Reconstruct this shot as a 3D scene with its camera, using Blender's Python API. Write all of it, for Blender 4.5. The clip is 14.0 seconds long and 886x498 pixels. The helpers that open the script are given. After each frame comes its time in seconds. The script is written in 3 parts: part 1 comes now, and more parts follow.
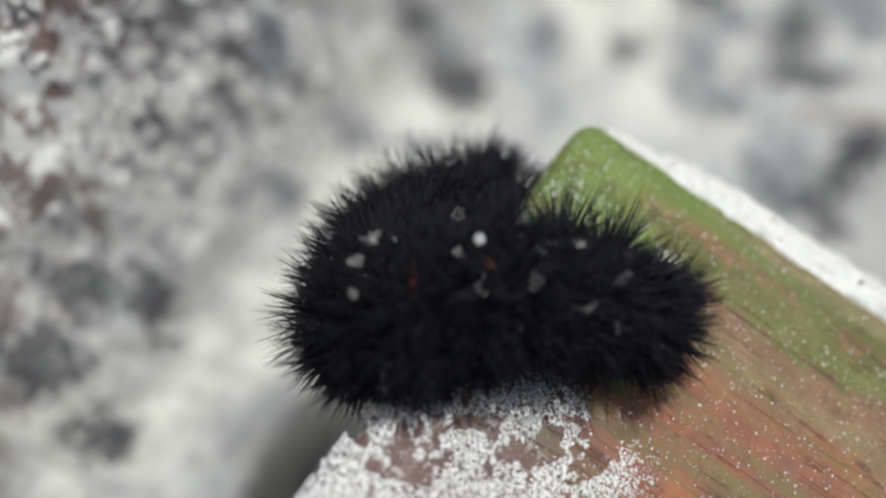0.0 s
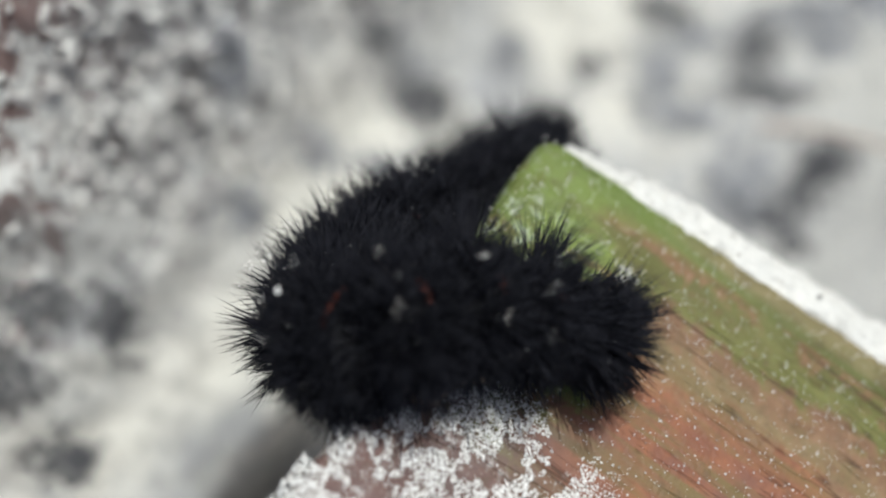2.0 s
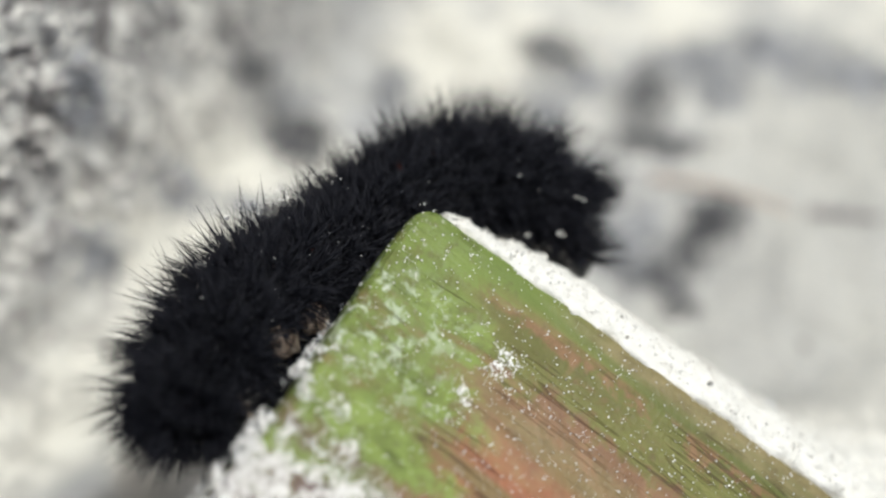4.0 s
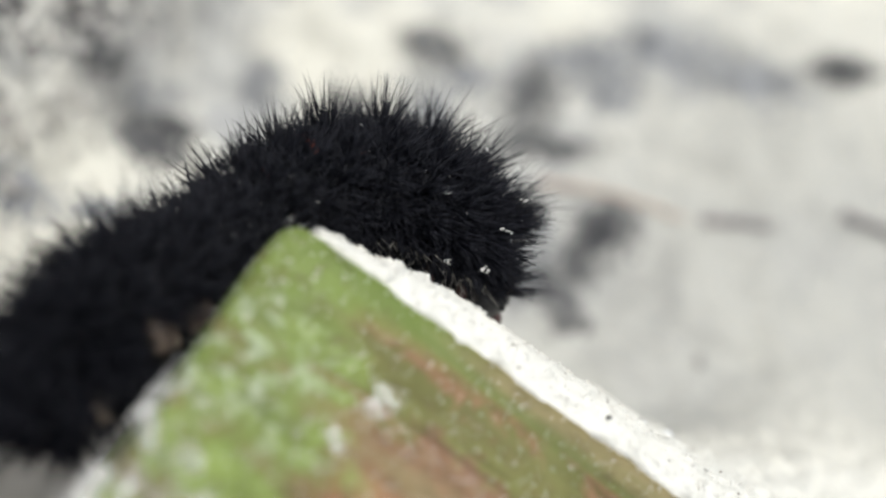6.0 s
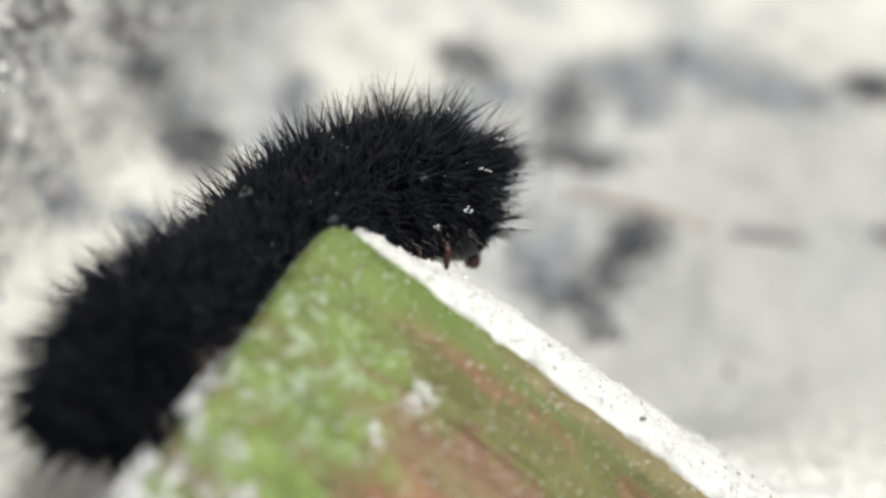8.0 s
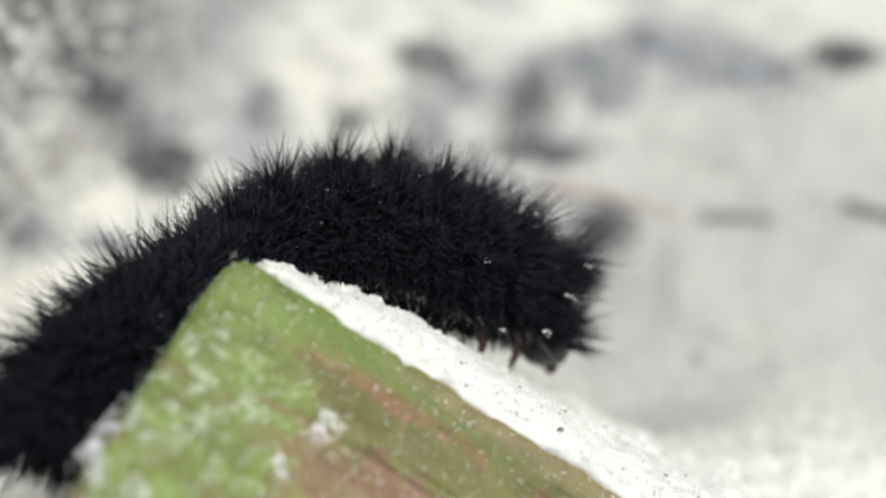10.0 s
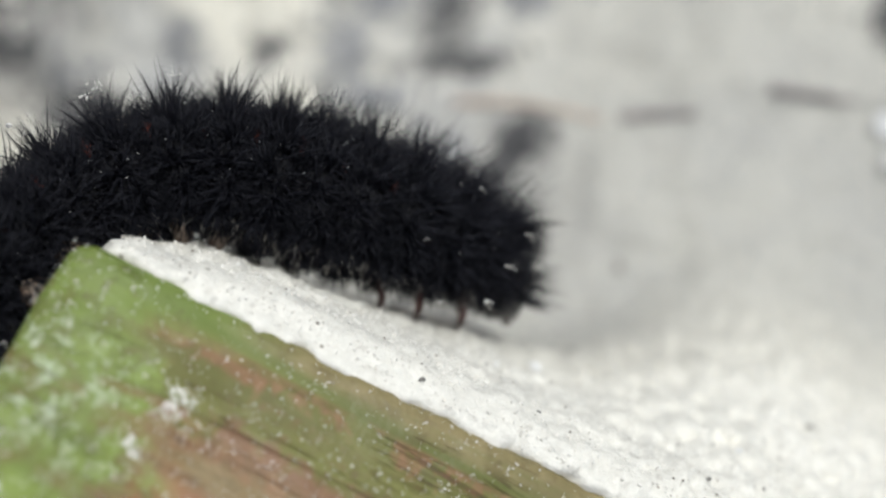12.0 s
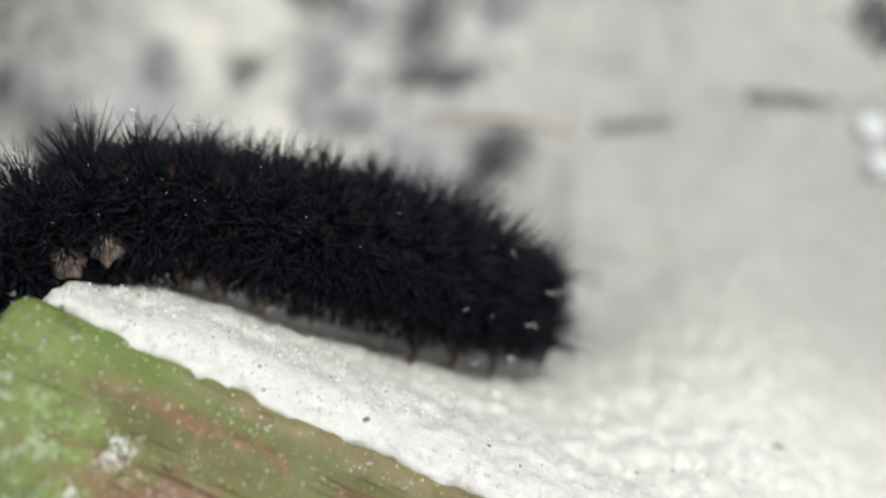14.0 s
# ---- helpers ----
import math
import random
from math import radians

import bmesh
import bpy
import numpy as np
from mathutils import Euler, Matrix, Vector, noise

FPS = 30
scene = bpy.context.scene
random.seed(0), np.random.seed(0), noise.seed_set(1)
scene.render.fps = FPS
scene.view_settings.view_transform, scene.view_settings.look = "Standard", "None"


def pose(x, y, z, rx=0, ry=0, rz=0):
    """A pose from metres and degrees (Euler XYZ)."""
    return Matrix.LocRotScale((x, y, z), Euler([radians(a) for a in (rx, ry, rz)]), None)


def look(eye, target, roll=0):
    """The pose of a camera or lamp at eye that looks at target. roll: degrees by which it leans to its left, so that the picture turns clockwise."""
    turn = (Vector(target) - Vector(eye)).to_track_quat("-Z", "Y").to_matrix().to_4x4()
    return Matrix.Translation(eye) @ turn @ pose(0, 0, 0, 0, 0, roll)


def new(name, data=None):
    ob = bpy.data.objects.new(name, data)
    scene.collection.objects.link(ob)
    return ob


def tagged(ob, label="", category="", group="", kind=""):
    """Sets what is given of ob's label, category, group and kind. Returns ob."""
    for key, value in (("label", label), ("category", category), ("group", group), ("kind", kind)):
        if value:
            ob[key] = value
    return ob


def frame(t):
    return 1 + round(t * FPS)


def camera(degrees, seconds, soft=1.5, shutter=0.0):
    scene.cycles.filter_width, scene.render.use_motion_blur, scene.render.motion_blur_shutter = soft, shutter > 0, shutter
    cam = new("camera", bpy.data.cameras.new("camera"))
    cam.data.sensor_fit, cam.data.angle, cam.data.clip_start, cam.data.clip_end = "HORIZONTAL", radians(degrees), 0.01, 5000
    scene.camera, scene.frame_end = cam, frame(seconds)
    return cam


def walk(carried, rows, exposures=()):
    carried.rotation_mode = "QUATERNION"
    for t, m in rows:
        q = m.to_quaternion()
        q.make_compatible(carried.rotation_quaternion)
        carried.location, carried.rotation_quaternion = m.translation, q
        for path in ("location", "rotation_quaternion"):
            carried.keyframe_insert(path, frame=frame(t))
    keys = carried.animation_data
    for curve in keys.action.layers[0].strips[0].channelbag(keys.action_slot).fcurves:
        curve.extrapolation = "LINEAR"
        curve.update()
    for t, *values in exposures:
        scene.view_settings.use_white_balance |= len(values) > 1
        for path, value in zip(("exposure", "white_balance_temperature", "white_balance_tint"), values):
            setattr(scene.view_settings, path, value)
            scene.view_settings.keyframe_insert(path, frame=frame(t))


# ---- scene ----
cam = camera(40, 14.0, soft=2.4)
PATH = [
    (0, (0.00036, -0.04344, 0.09380), (-0.003161, -0.008870, 0.021742), 31.4),
    (0.5, (0.00034, -0.04267, 0.09402), (-0.002221, -0.007227, 0.022347), 32.6),
    (1, (0.00031, -0.04294, 0.09382), (-0.002813, -0.006696, 0.022573), 32.2),
    (1.5, (0.00040, -0.04335, 0.09361), (-0.003158, -0.007101, 0.022386), 31.6),
    (2, (0.00095, -0.04304, 0.09387), (-0.001806, -0.006594, 0.022701), 32.3),
    (2.1, (0.00014, -0.04243, 0.09470), (-0.001902, -0.006347, 0.023332), 33.7),
    (4.5, (-0.00157, -0.03576, 0.08719), (0.002815, 0.005661, 0.018886), 43.1),
    (5, (-0.00232, -0.03410, 0.08463), (0.004283, 0.007503, 0.016622), 45.7),
    (5.5, (-0.00219, -0.03221, 0.08401), (0.005944, 0.011228, 0.017322), 47.1),
    (6, (-0.00118, -0.03126, 0.08355), (0.008551, 0.012991, 0.017622), 48.4),
    (6.5, (-0.00209, -0.03213, 0.08297), (0.006917, 0.010560, 0.015908), 48.0),
    (7, (-0.00175, -0.03239, 0.08349), (0.007352, 0.010802, 0.016768), 48.4),
    (7.5, (-0.00137, -0.03243, 0.08420), (0.007093, 0.012122, 0.018295), 47.6),
    (8, (-0.00128, -0.03307, 0.08391), (0.006357, 0.011388, 0.017842), 46.8),
    (10.5, (0.00530, -0.02489, 0.09028), (0.011012, 0.014482, 0.020877), 40.8),
    (11, (0.00702, -0.02227, 0.09156), (0.013431, 0.015116, 0.021123), 41.1),
    (11.5, (0.01010, -0.01935, 0.09376), (0.017497, 0.015534, 0.022144), 41.4),
    (12, (0.01109, -0.01798, 0.09415), (0.017940, 0.014234, 0.021241), 40.1),
    (12.5, (0.01232, -0.01563, 0.09508), (0.018009, 0.013872, 0.020932), 38.6),
    (13, (0.01244, -0.01471, 0.09507), (0.017946, 0.014886, 0.020950), 37.6),
    (13.5, (0.01366, -0.01337, 0.09551), (0.018068, 0.016325, 0.021360), 35.0),
    (14, (0.01495, -0.01278, 0.09620), (0.019608, 0.017144, 0.022160), 35.3),
]
walk(cam, [(t, look(eye, target, roll)) for t, eye, target, roll in PATH],
     [(0, -0.25, 6080, 5), (0.5, -0.12, 6080, 5), (1.0, -0.02, 6080, 5), (1.5, -0.01, 6080, 5), (2.1, -0.20, 6130, 5), (4.4, -0.07, 6300, 5), (8.2, -0.05, 6270, 5), (10.4, -0.08, 6230, 5), (11.5, -0.23, 6230, 5), (14.0, -0.27, 6230, 5)])
cam.data.dof.use_dof = True
cam.data.dof.focus_distance = 0.0695
cam.data.dof.aperture_fstop = 12.0

# ---- daylight ----
world = bpy.data.worlds.new("sky")
scene.world = world
world.use_nodes = True
SUN_AZIMUTH, SUN_HEIGHT = 125.0, 80.0          # degrees from +x towards +y, degrees above the horizon
sky = world.node_tree.nodes.new("ShaderNodeTexSky")
sky.sky_type, sky.sun_disc = "NISHITA", False
sky.air_density, sky.dust_density, sky.ozone_density = 0.8, 6.0, 0.3
sky.sun_elevation, sky.sun_rotation = radians(SUN_HEIGHT), radians(90 - SUN_AZIMUTH)
world.node_tree.links.new(sky.outputs[0], world.node_tree.nodes["Background"].inputs[0])
world.node_tree.nodes["Background"].inputs[1].default_value = 0.10
sun = new("sun", bpy.data.lights.new("sun", "SUN"))
sun.data.energy, sun.data.angle, sun.data.color = 3.6, radians(1.0), (1.0, 0.985, 0.94)
sun_from = Vector((math.cos(radians(SUN_HEIGHT)) * math.cos(radians(SUN_AZIMUTH)), math.cos(radians(SUN_HEIGHT)) * math.sin(radians(SUN_AZIMUTH)), math.sin(radians(SUN_HEIGHT))))
sun.matrix_world = look(sun_from * 2, (0, 0, 0))

MM = 0.001


# ---- materials ----
class Shader:
    """A small builder of node materials."""

    def __init__(self, name, roughness=0.8, metallic=0.0, specular=0.5):
        self.mat = bpy.data.materials.new(name)
        self.mat.use_nodes = True
        self.nodes, self.links = self.mat.node_tree.nodes, self.mat.node_tree.links
        self.bsdf = self.nodes["Principled BSDF"]
        self.bsdf.inputs["Roughness"].default_value = roughness
        self.bsdf.inputs["Metallic"].default_value = metallic
        self.bsdf.inputs["Specular IOR Level"].default_value = specular
        self.coords = self.nodes.new("ShaderNodeTexCoord").outputs["Object"]

    def put(self, socket, value):
        if isinstance(value, (int, float)):
            socket.default_value = value
        elif isinstance(value, tuple):
            socket.default_value = (*value, 1.0) if len(value) == 3 and socket.type == "RGBA" else value
        else:
            self.links.new(value, socket)

    def mapped(self, scale=(1, 1, 1), turn=0.0, move=(0, 0, 0)):
        n = self.nodes.new("ShaderNodeMapping")
        n.inputs["Scale"].default_value = scale
        n.inputs["Rotation"].default_value = (0, 0, radians(turn))
        n.inputs["Location"].default_value = move
        self.links.new(self.coords, n.inputs["Vector"])
        return n.outputs[0]

    def noise(self, scale, detail=3.0, rough=0.55, vector=None, warp=0.0):
        n = self.nodes.new("ShaderNodeTexNoise")
        n.inputs["Scale"].default_value, n.inputs["Detail"].default_value, n.inputs["Roughness"].default_value = scale, detail, rough
        n.inputs["Distortion"].default_value = warp
        self.links.new(vector or self.coords, n.inputs["Vector"])
        return n.outputs["Fac"]

    def cells(self, scale, vector=None, feature="F1", out="Distance"):
        n = self.nodes.new("ShaderNodeTexVoronoi")
        n.feature = feature
        n.inputs["Scale"].default_value = scale
        self.links.new(vector or self.coords, n.inputs["Vector"])
        return n.outputs[out]

    def step(self, value, low, high, a=0.0, b=1.0):
        n = self.nodes.new("ShaderNodeMapRange")
        n.interpolation_type = "SMOOTHSTEP"
        self.put(n.inputs[0], value)
        for i, v in ((1, low), (2, high), (3, a), (4, b)):
            n.inputs[i].default_value = v
        return n.outputs[0]

    def math(self, kind, a, b=0.0):
        n = self.nodes.new("ShaderNodeMath")
        n.operation = kind
        self.put(n.inputs[0], a)
        self.put(n.inputs[1], b)
        return n.outputs[0]

    def mix(self, factor, a, b, kind="MIX"):
        n = self.nodes.new("ShaderNodeMix")
        n.data_type, n.blend_type = "RGBA", kind
        self.put(n.inputs["Factor"], factor)
        self.put(n.inputs[6], a)
        self.put(n.inputs[7], b)
        return n.outputs[2]

    def axis(self, i):
        n = self.nodes.new("ShaderNodeSeparateXYZ")
        self.links.new(self.coords, n.inputs[0])
        return n.outputs[i]

    def per_piece(self):
        return self.nodes.new("ShaderNodeNewGeometry").outputs["Random Per Island"]

    def done(self, colour, bump=None, distance=0.0002, strength=0.6, roughness=None):
        self.put(self.bsdf.inputs["Base Color"], colour)
        if roughness is not None:
            self.put(self.bsdf.inputs["Roughness"], roughness)
        if bump is not None:
            n = self.nodes.new("ShaderNodeBump")
            n.inputs["Distance"].default_value, n.inputs["Strength"].default_value = distance, strength
            self.links.new(bump, n.inputs["Height"])
            self.links.new(n.outputs[0], self.bsdf.inputs["Normal"])
        return self.mat


def sand_material():
    s = Shader("pale_sand", 0.85, 0, 0.3)
    x, y, z = s.axis(0), s.axis(1), s.axis(2)
    broad, fine, grain = s.noise(48, 3, 0.55, warp=0.4), s.noise(1300, 4, 0.75), s.cells(2600, out="Color")
    low_tone = s.mix(s.step(broad, 0.36, 0.60), (0.41, 0.407, 0.395), (0.60, 0.583, 0.525))
    low_tone = s.mix(s.step(s.noise(115, 4, 0.6, warp=0.7), 0.50, 0.70, 0, 0.75), low_tone, (0.25, 0.255, 0.275))
    low_tone = s.mix(s.step(s.noise(300, 3, 0.6, warp=0.5), 0.55, 0.72, 0, 0.35), low_tone, (0.30, 0.29, 0.27))
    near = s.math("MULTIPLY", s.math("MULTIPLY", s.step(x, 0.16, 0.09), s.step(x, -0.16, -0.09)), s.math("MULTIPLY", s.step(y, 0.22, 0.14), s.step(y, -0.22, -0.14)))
    # towards +x the low ground turns a plainer, darker grey
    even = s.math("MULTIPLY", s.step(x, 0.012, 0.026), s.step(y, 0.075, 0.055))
    low_tone = s.mix(s.math("MULTIPLY", s.math("MULTIPLY", even, near), 0.8), low_tone, s.mix(s.step(fine, 0.3, 0.75), (0.325, 0.320, 0.302), (0.40, 0.393, 0.368)))
    dry = s.mix(s.step(fine, 0.3, 0.75), (0.61, 0.597, 0.557), (0.74, 0.727, 0.685))
    bw = s.nodes.new("ShaderNodeRGBToBW")
    s.links.new(grain, bw.inputs[0])
    # the top of the bank is dry clean sand, its foot and the low ground greyer
    bank = s.math("MULTIPLY", s.step(z, 0.008, 0.020), s.step(x, -0.014, -0.004))
    crest = s.math("MULTIPLY", s.step(z, 0.014, 0.024), s.step(x, -0.014, -0.004))
    foot = s.mix(s.step(fine, 0.3, 0.75), (0.50, 0.485, 0.44), (0.68, 0.66, 0.60))
    base = s.mix(bank, low_tone, foot)
    base = s.mix(crest, base, dry)
    base = s.mix(s.step(bw.outputs[0], 0.84, 0.92, 0, 0.28), base, (0.27, 0.25, 0.23))
    base = s.mix(s.math("MULTIPLY", near, s.step(x, -0.018, -0.030, 0, 0.85)), base, s.mix(s.step(fine, 0.35, 0.65), (0.60, 0.59, 0.555), (0.78, 0.77, 0.73)))
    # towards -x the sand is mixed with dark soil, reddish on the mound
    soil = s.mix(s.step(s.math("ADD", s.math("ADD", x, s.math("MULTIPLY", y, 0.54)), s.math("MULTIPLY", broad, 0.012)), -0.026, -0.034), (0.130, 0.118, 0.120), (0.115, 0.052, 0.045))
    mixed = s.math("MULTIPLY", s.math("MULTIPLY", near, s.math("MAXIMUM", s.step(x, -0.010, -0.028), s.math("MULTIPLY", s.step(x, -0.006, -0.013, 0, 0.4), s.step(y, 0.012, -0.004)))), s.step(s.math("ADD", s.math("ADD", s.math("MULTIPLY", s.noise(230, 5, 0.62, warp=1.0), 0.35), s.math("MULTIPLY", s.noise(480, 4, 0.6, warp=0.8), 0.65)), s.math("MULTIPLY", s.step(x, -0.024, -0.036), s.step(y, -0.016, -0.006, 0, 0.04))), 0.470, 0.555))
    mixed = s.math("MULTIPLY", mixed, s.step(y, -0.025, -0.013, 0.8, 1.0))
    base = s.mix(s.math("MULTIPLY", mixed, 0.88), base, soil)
    return s.done(base, s.math("ADD", fine, s.noise(5000, 2)), 0.00020, 0.55)


def board_material():
    s = Shader("algae_wood", 0.6, 0, 0.22)
    streak = s.noise(1.0, 5, 0.6, s.mapped((30, 300, 260), 2.0), 0.4)
    streak2 = s.noise(2.2, 4, 0.6, s.mapped((18, 200, 180), 2.0, (3, 7, 1)), 0.3)
    blot = s.noise(210, 5, 0.65, warp=0.6)
    y, x = s.axis(1), s.axis(0)
    # bands along the grain: algae and lime near the far edge, then brown, green, brown and bare red wood
    inward = s.math("SUBTRACT", y, s.math("MULTIPLY", x, 0.045))
    fine = s.noise(620, 5, 0.7, warp=0.5)
    wander = s.math("ADD", s.step(streak, 0.3, 0.7, -0.0011, 0.0011), s.math("ADD", s.step(blot, 0.3, 0.7, -0.0007, 0.0007), s.step(fine, 0.25, 0.75, -0.0011, 0.0011)))
    w = s.math("ADD", inward, wander)
    rim = s.math("ADD", inward, s.step(streak, 0.3, 0.7, -0.0006, 0.0006))
    corner = s.step(x, 0.018, 0.002)
    end = s.math("MULTIPLY", s.step(s.math("ADD", x, s.math("MULTIPLY", y, 0.25)), 0.010, 0.001), s.step(y, -0.0225, -0.0145))
    red = s.mix(s.step(blot, 0.38, 0.62), (0.195, 0.078, 0.045), (0.295, 0.125, 0.064))
    red = s.mix(s.step(s.noise(110, 3, 0.5, warp=0.5), 0.52, 0.66, 0, 0.8), red, (0.145, 0.075, 0.065))
    red = s.mix(s.step(streak2, 0.45, 0.62, 0, 0.85), red, (0.165, 0.128, 0.052))
    green = s.mix(s.step(streak2, 0.3, 0.7), (0.078, 0.104, 0.024), (0.140, 0.172, 0.044))
    lime = s.mix(s.step(streak, 0.35, 0.65), (0.130, 0.175, 0.042), (0.195, 0.255, 0.064))
    brown = s.mix(s.step(fine, 0.35, 0.65), (0.165, 0.088, 0.052), (0.245, 0.138, 0.080))
    tan = s.mix(s.step(fine, 0.35, 0.65), (0.19, 0.148, 0.076), (0.255, 0.20, 0.108))
    # maroon stain at the near end, with some of the caterpillar's shade painted in
    low = s.math("MULTIPLY", s.step(x, 0.016, 0.006), s.step(y, -0.010, -0.017))
    red = s.mix(s.math("MULTIPLY", low, 0.9), red, s.mix(s.step(fine, 0.3, 0.7), (0.095, 0.070, 0.068), (0.155, 0.098, 0.090)))
    base = s.mix(s.step(w, -0.0105, -0.0072, 0, 0.6), red, tan)
    base = s.mix(s.step(w, -0.0080, -0.0058, 0, 0.8), base, brown)
    base = s.mix(s.step(w, -0.0058, -0.0040, 0, 0.75), base, green)
    base = s.mix(s.step(w, -0.0034, -0.0022, 0, 0.85), base, brown)
    base = s.mix(s.step(rim, -0.0024, -0.0010), base, s.mix(corner, green, lime))
    base = s.mix(s.math("MULTIPLY", s.step(rim, -0.0016, -0.0002, 0, 0.8), s.step(corner, 0.8, 0.1)), base, tan)
    moss = s.math("ADD", s.math("MULTIPLY", end, 0.85), s.math("ADD", s.step(streak, 0.35, 0.65, -0.30, 0.30), s.step(fine, 0.3, 0.7, -0.25, 0.25)))
    base = s.mix(s.math("MULTIPLY", s.step(moss, 0.10, 0.85), s.step(end, 0.0, 0.3)), base, s.mix(s.step(fine, 0.35, 0.62), green, lime))
    base = s.mix(s.step(s.noise(800, 4, 0.65), 0.52, 0.70, 0, 0.45), base, (0.09, 0.065, 0.034))
    # pale mint lichen in small spots near the end of the board
    spots = s.math("MULTIPLY", s.step(s.noise(900, 4, 0.65, warp=0.3), 0.50, 0.62), s.math("MULTIPLY", s.step(x, 0.0075, 0.003), s.math("MULTIPLY", s.step(y, -0.0125, -0.009), s.step(y, -0.0025, -0.005))))
    base = s.mix(s.math("MULTIPLY", spots, 0.6), base, (0.44, 0.50, 0.38))
    # fine dark cracks along the grain
    crack = s.noise(1.0, 2, 0.5, s.mapped((45, 900, 900), 2.0, (1, 2, 0)), 0.2)
    line = s.step(s.math("ABSOLUTE", s.math("SUBTRACT", crack, 0.5)), 0.0, 0.015, 1.0, 0.0)
    line = s.math("MULTIPLY", line, s.step(s.noise(260, 3), 0.44, 0.56))
    base = s.mix(s.math("MULTIPLY", line, 0.62), base, (0.05, 0.03, 0.02))
    # a thin film of pale dust, thickest at the end of the board
    dust = s.math("ADD", s.noise(900, 6, 0.75, warp=0.4), s.math("MULTIPLY", low, 0.11))
    dust = s.math("ADD", dust, s.step(x, 0.0035, 0.0, 0.0, 0.08))
    base = s.mix(s.step(dust, 0.64, 0.77, 0, 0.6), base, (0.60, 0.59, 0.565))
    bump = s.math("ADD", s.math("MULTIPLY", line, -1.2), s.math("ADD", streak, s.noise(2500, 3)))
    return s.done(base, bump, 0.00022, 0.5, s.step(blot, 0.3, 0.7, 0.40, 0.72))


def plain(name, a, b, scale=900, roughness=0.5, specular=0.5, bump=0.0):
    s = Shader(name, roughness, 0, specular)
    n = s.noise(scale, 3)
    return s.done(s.mix(s.step(n, 0.35, 0.65), a, b), n if bump else None, bump or 0.0001)


def grain_material(name="sand_grain", dark=0.97, roughness=0.25):
    s = Shader(name, roughness, 0, 0.5 if roughness < 0.5 else 0.15)
    p = s.per_piece()
    base = s.mix(s.step(p, 0.0, 0.75), (0.62, 0.60, 0.56), (0.85, 0.84, 0.82) if roughness < 0.5 else (0.70, 0.69, 0.66))
    base = s.mix(s.step(p, dark - 0.005, dark + 0.005), base, (0.28, 0.26, 0.235))
    return s.done(base, s.noise(4000, 2), 0.0001, 0.5)


def crumb_material():
    s = Shader("sand_crumb", 0.9, 0, 0.2)
    p, n = s.per_piece(), s.noise(700, 3)
    base = s.mix(s.step(p, 0.1, 0.9), (0.40, 0.385, 0.375), (0.66, 0.65, 0.61))
    return s.done(s.mix(s.step(n, 0.45, 0.65, 0, 0.5), base, (0.24, 0.21, 0.20)), n, 0.0003)


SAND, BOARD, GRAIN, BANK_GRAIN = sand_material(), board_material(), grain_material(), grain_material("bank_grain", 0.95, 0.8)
SKIN = plain("black_skin", (0.006, 0.006, 0.0078), (0.010, 0.010, 0.0122), 1500, 0.8, 0.15, 0.0001)
BAND = plain("red_band", (0.055, 0.012, 0.007), (0.115, 0.026, 0.013), 1500, 0.6, 0.25)
HAIR = plain("black_bristle", (0.010, 0.0103, 0.0145), (0.013, 0.0133, 0.0180), 600, 0.5, 0.10)
FUZZ = plain("pale_fuzz", (0.22, 0.205, 0.185), (0.34, 0.32, 0.29), 600, 0.6, 0.3)
SHELL = plain("black_shell", (0.008, 0.008, 0.010), (0.014, 0.012, 0.012), 900, 0.25, 0.5)
PROLEG = plain("tan_proleg", (0.10, 0.065, 0.05), (0.30, 0.24, 0.19), 1400, 0.5, 0.4, 0.0001)
LEG = plain("red_brown_leg", (0.022, 0.009, 0.008), (0.055, 0.016, 0.011), 900, 0.35, 0.5)
TWIG = plain("pinkish_twig", (0.44, 0.35, 0.29), (0.56, 0.46, 0.39), 500, 0.7, 0.3, 0.0002)
DARK_TWIG = plain("dark_twig", (0.16, 0.15, 0.15), (0.28, 0.26, 0.255), 500, 0.8, 0.2, 0.0002)
DEBRIS = plain("dark_soil", (0.09, 0.09, 0.093), (0.15, 0.15, 0.153), 400, 0.9, 0.2, 0.0003)
BLACK_DEBRIS = plain("black_soil", (0.065, 0.065, 0.070), (0.115, 0.114, 0.118), 400, 0.9, 0.2, 0.0003)
PALE_DEBRIS = plain("grey_soil", (0.20, 0.205, 0.22), (0.30, 0.305, 0.32), 400, 0.9, 0.2, 0.0003)
CRUMB = crumb_material()
GRIT = plain("dark_grit", (0.14, 0.135, 0.125), (0.22, 0.21, 0.195), 2000, 0.7, 0.3, 0.0001)
PEBBLE = plain("pale_pebble", (0.66, 0.67, 0.69), (0.8, 0.8, 0.8), 300, 0.5, 0.4, 0.0001)


# ---- helpers of this scene ----
def part(name, bm, material, parent=None, label="", smooth=True):
    mesh = bpy.data.meshes.new(name)
    bm.to_mesh(mesh)
    bm.free()
    mesh.materials.append(material)
    if smooth:
        mesh.polygons.foreach_set("use_smooth", [True] * len(mesh.polygons))
    ob = new(name, mesh)
    if parent:
        ob.parent = parent
    return tagged(ob, label)


def mesh_part(name, verts, faces, material, parent=None, label="", smooth=False):
    mesh = bpy.data.meshes.new(name)
    mesh.from_pydata(verts, [], faces)
    mesh.materials.append(material)
    if smooth:
        mesh.polygons.foreach_set("use_smooth", [True] * len(mesh.polygons))
    ob = new(name, mesh)
    if parent:
        ob.parent = parent
    return tagged(ob, label)


def ease(v):
    v = min(1.0, max(0.0, v))
    return v * v * (3 - 2 * v)


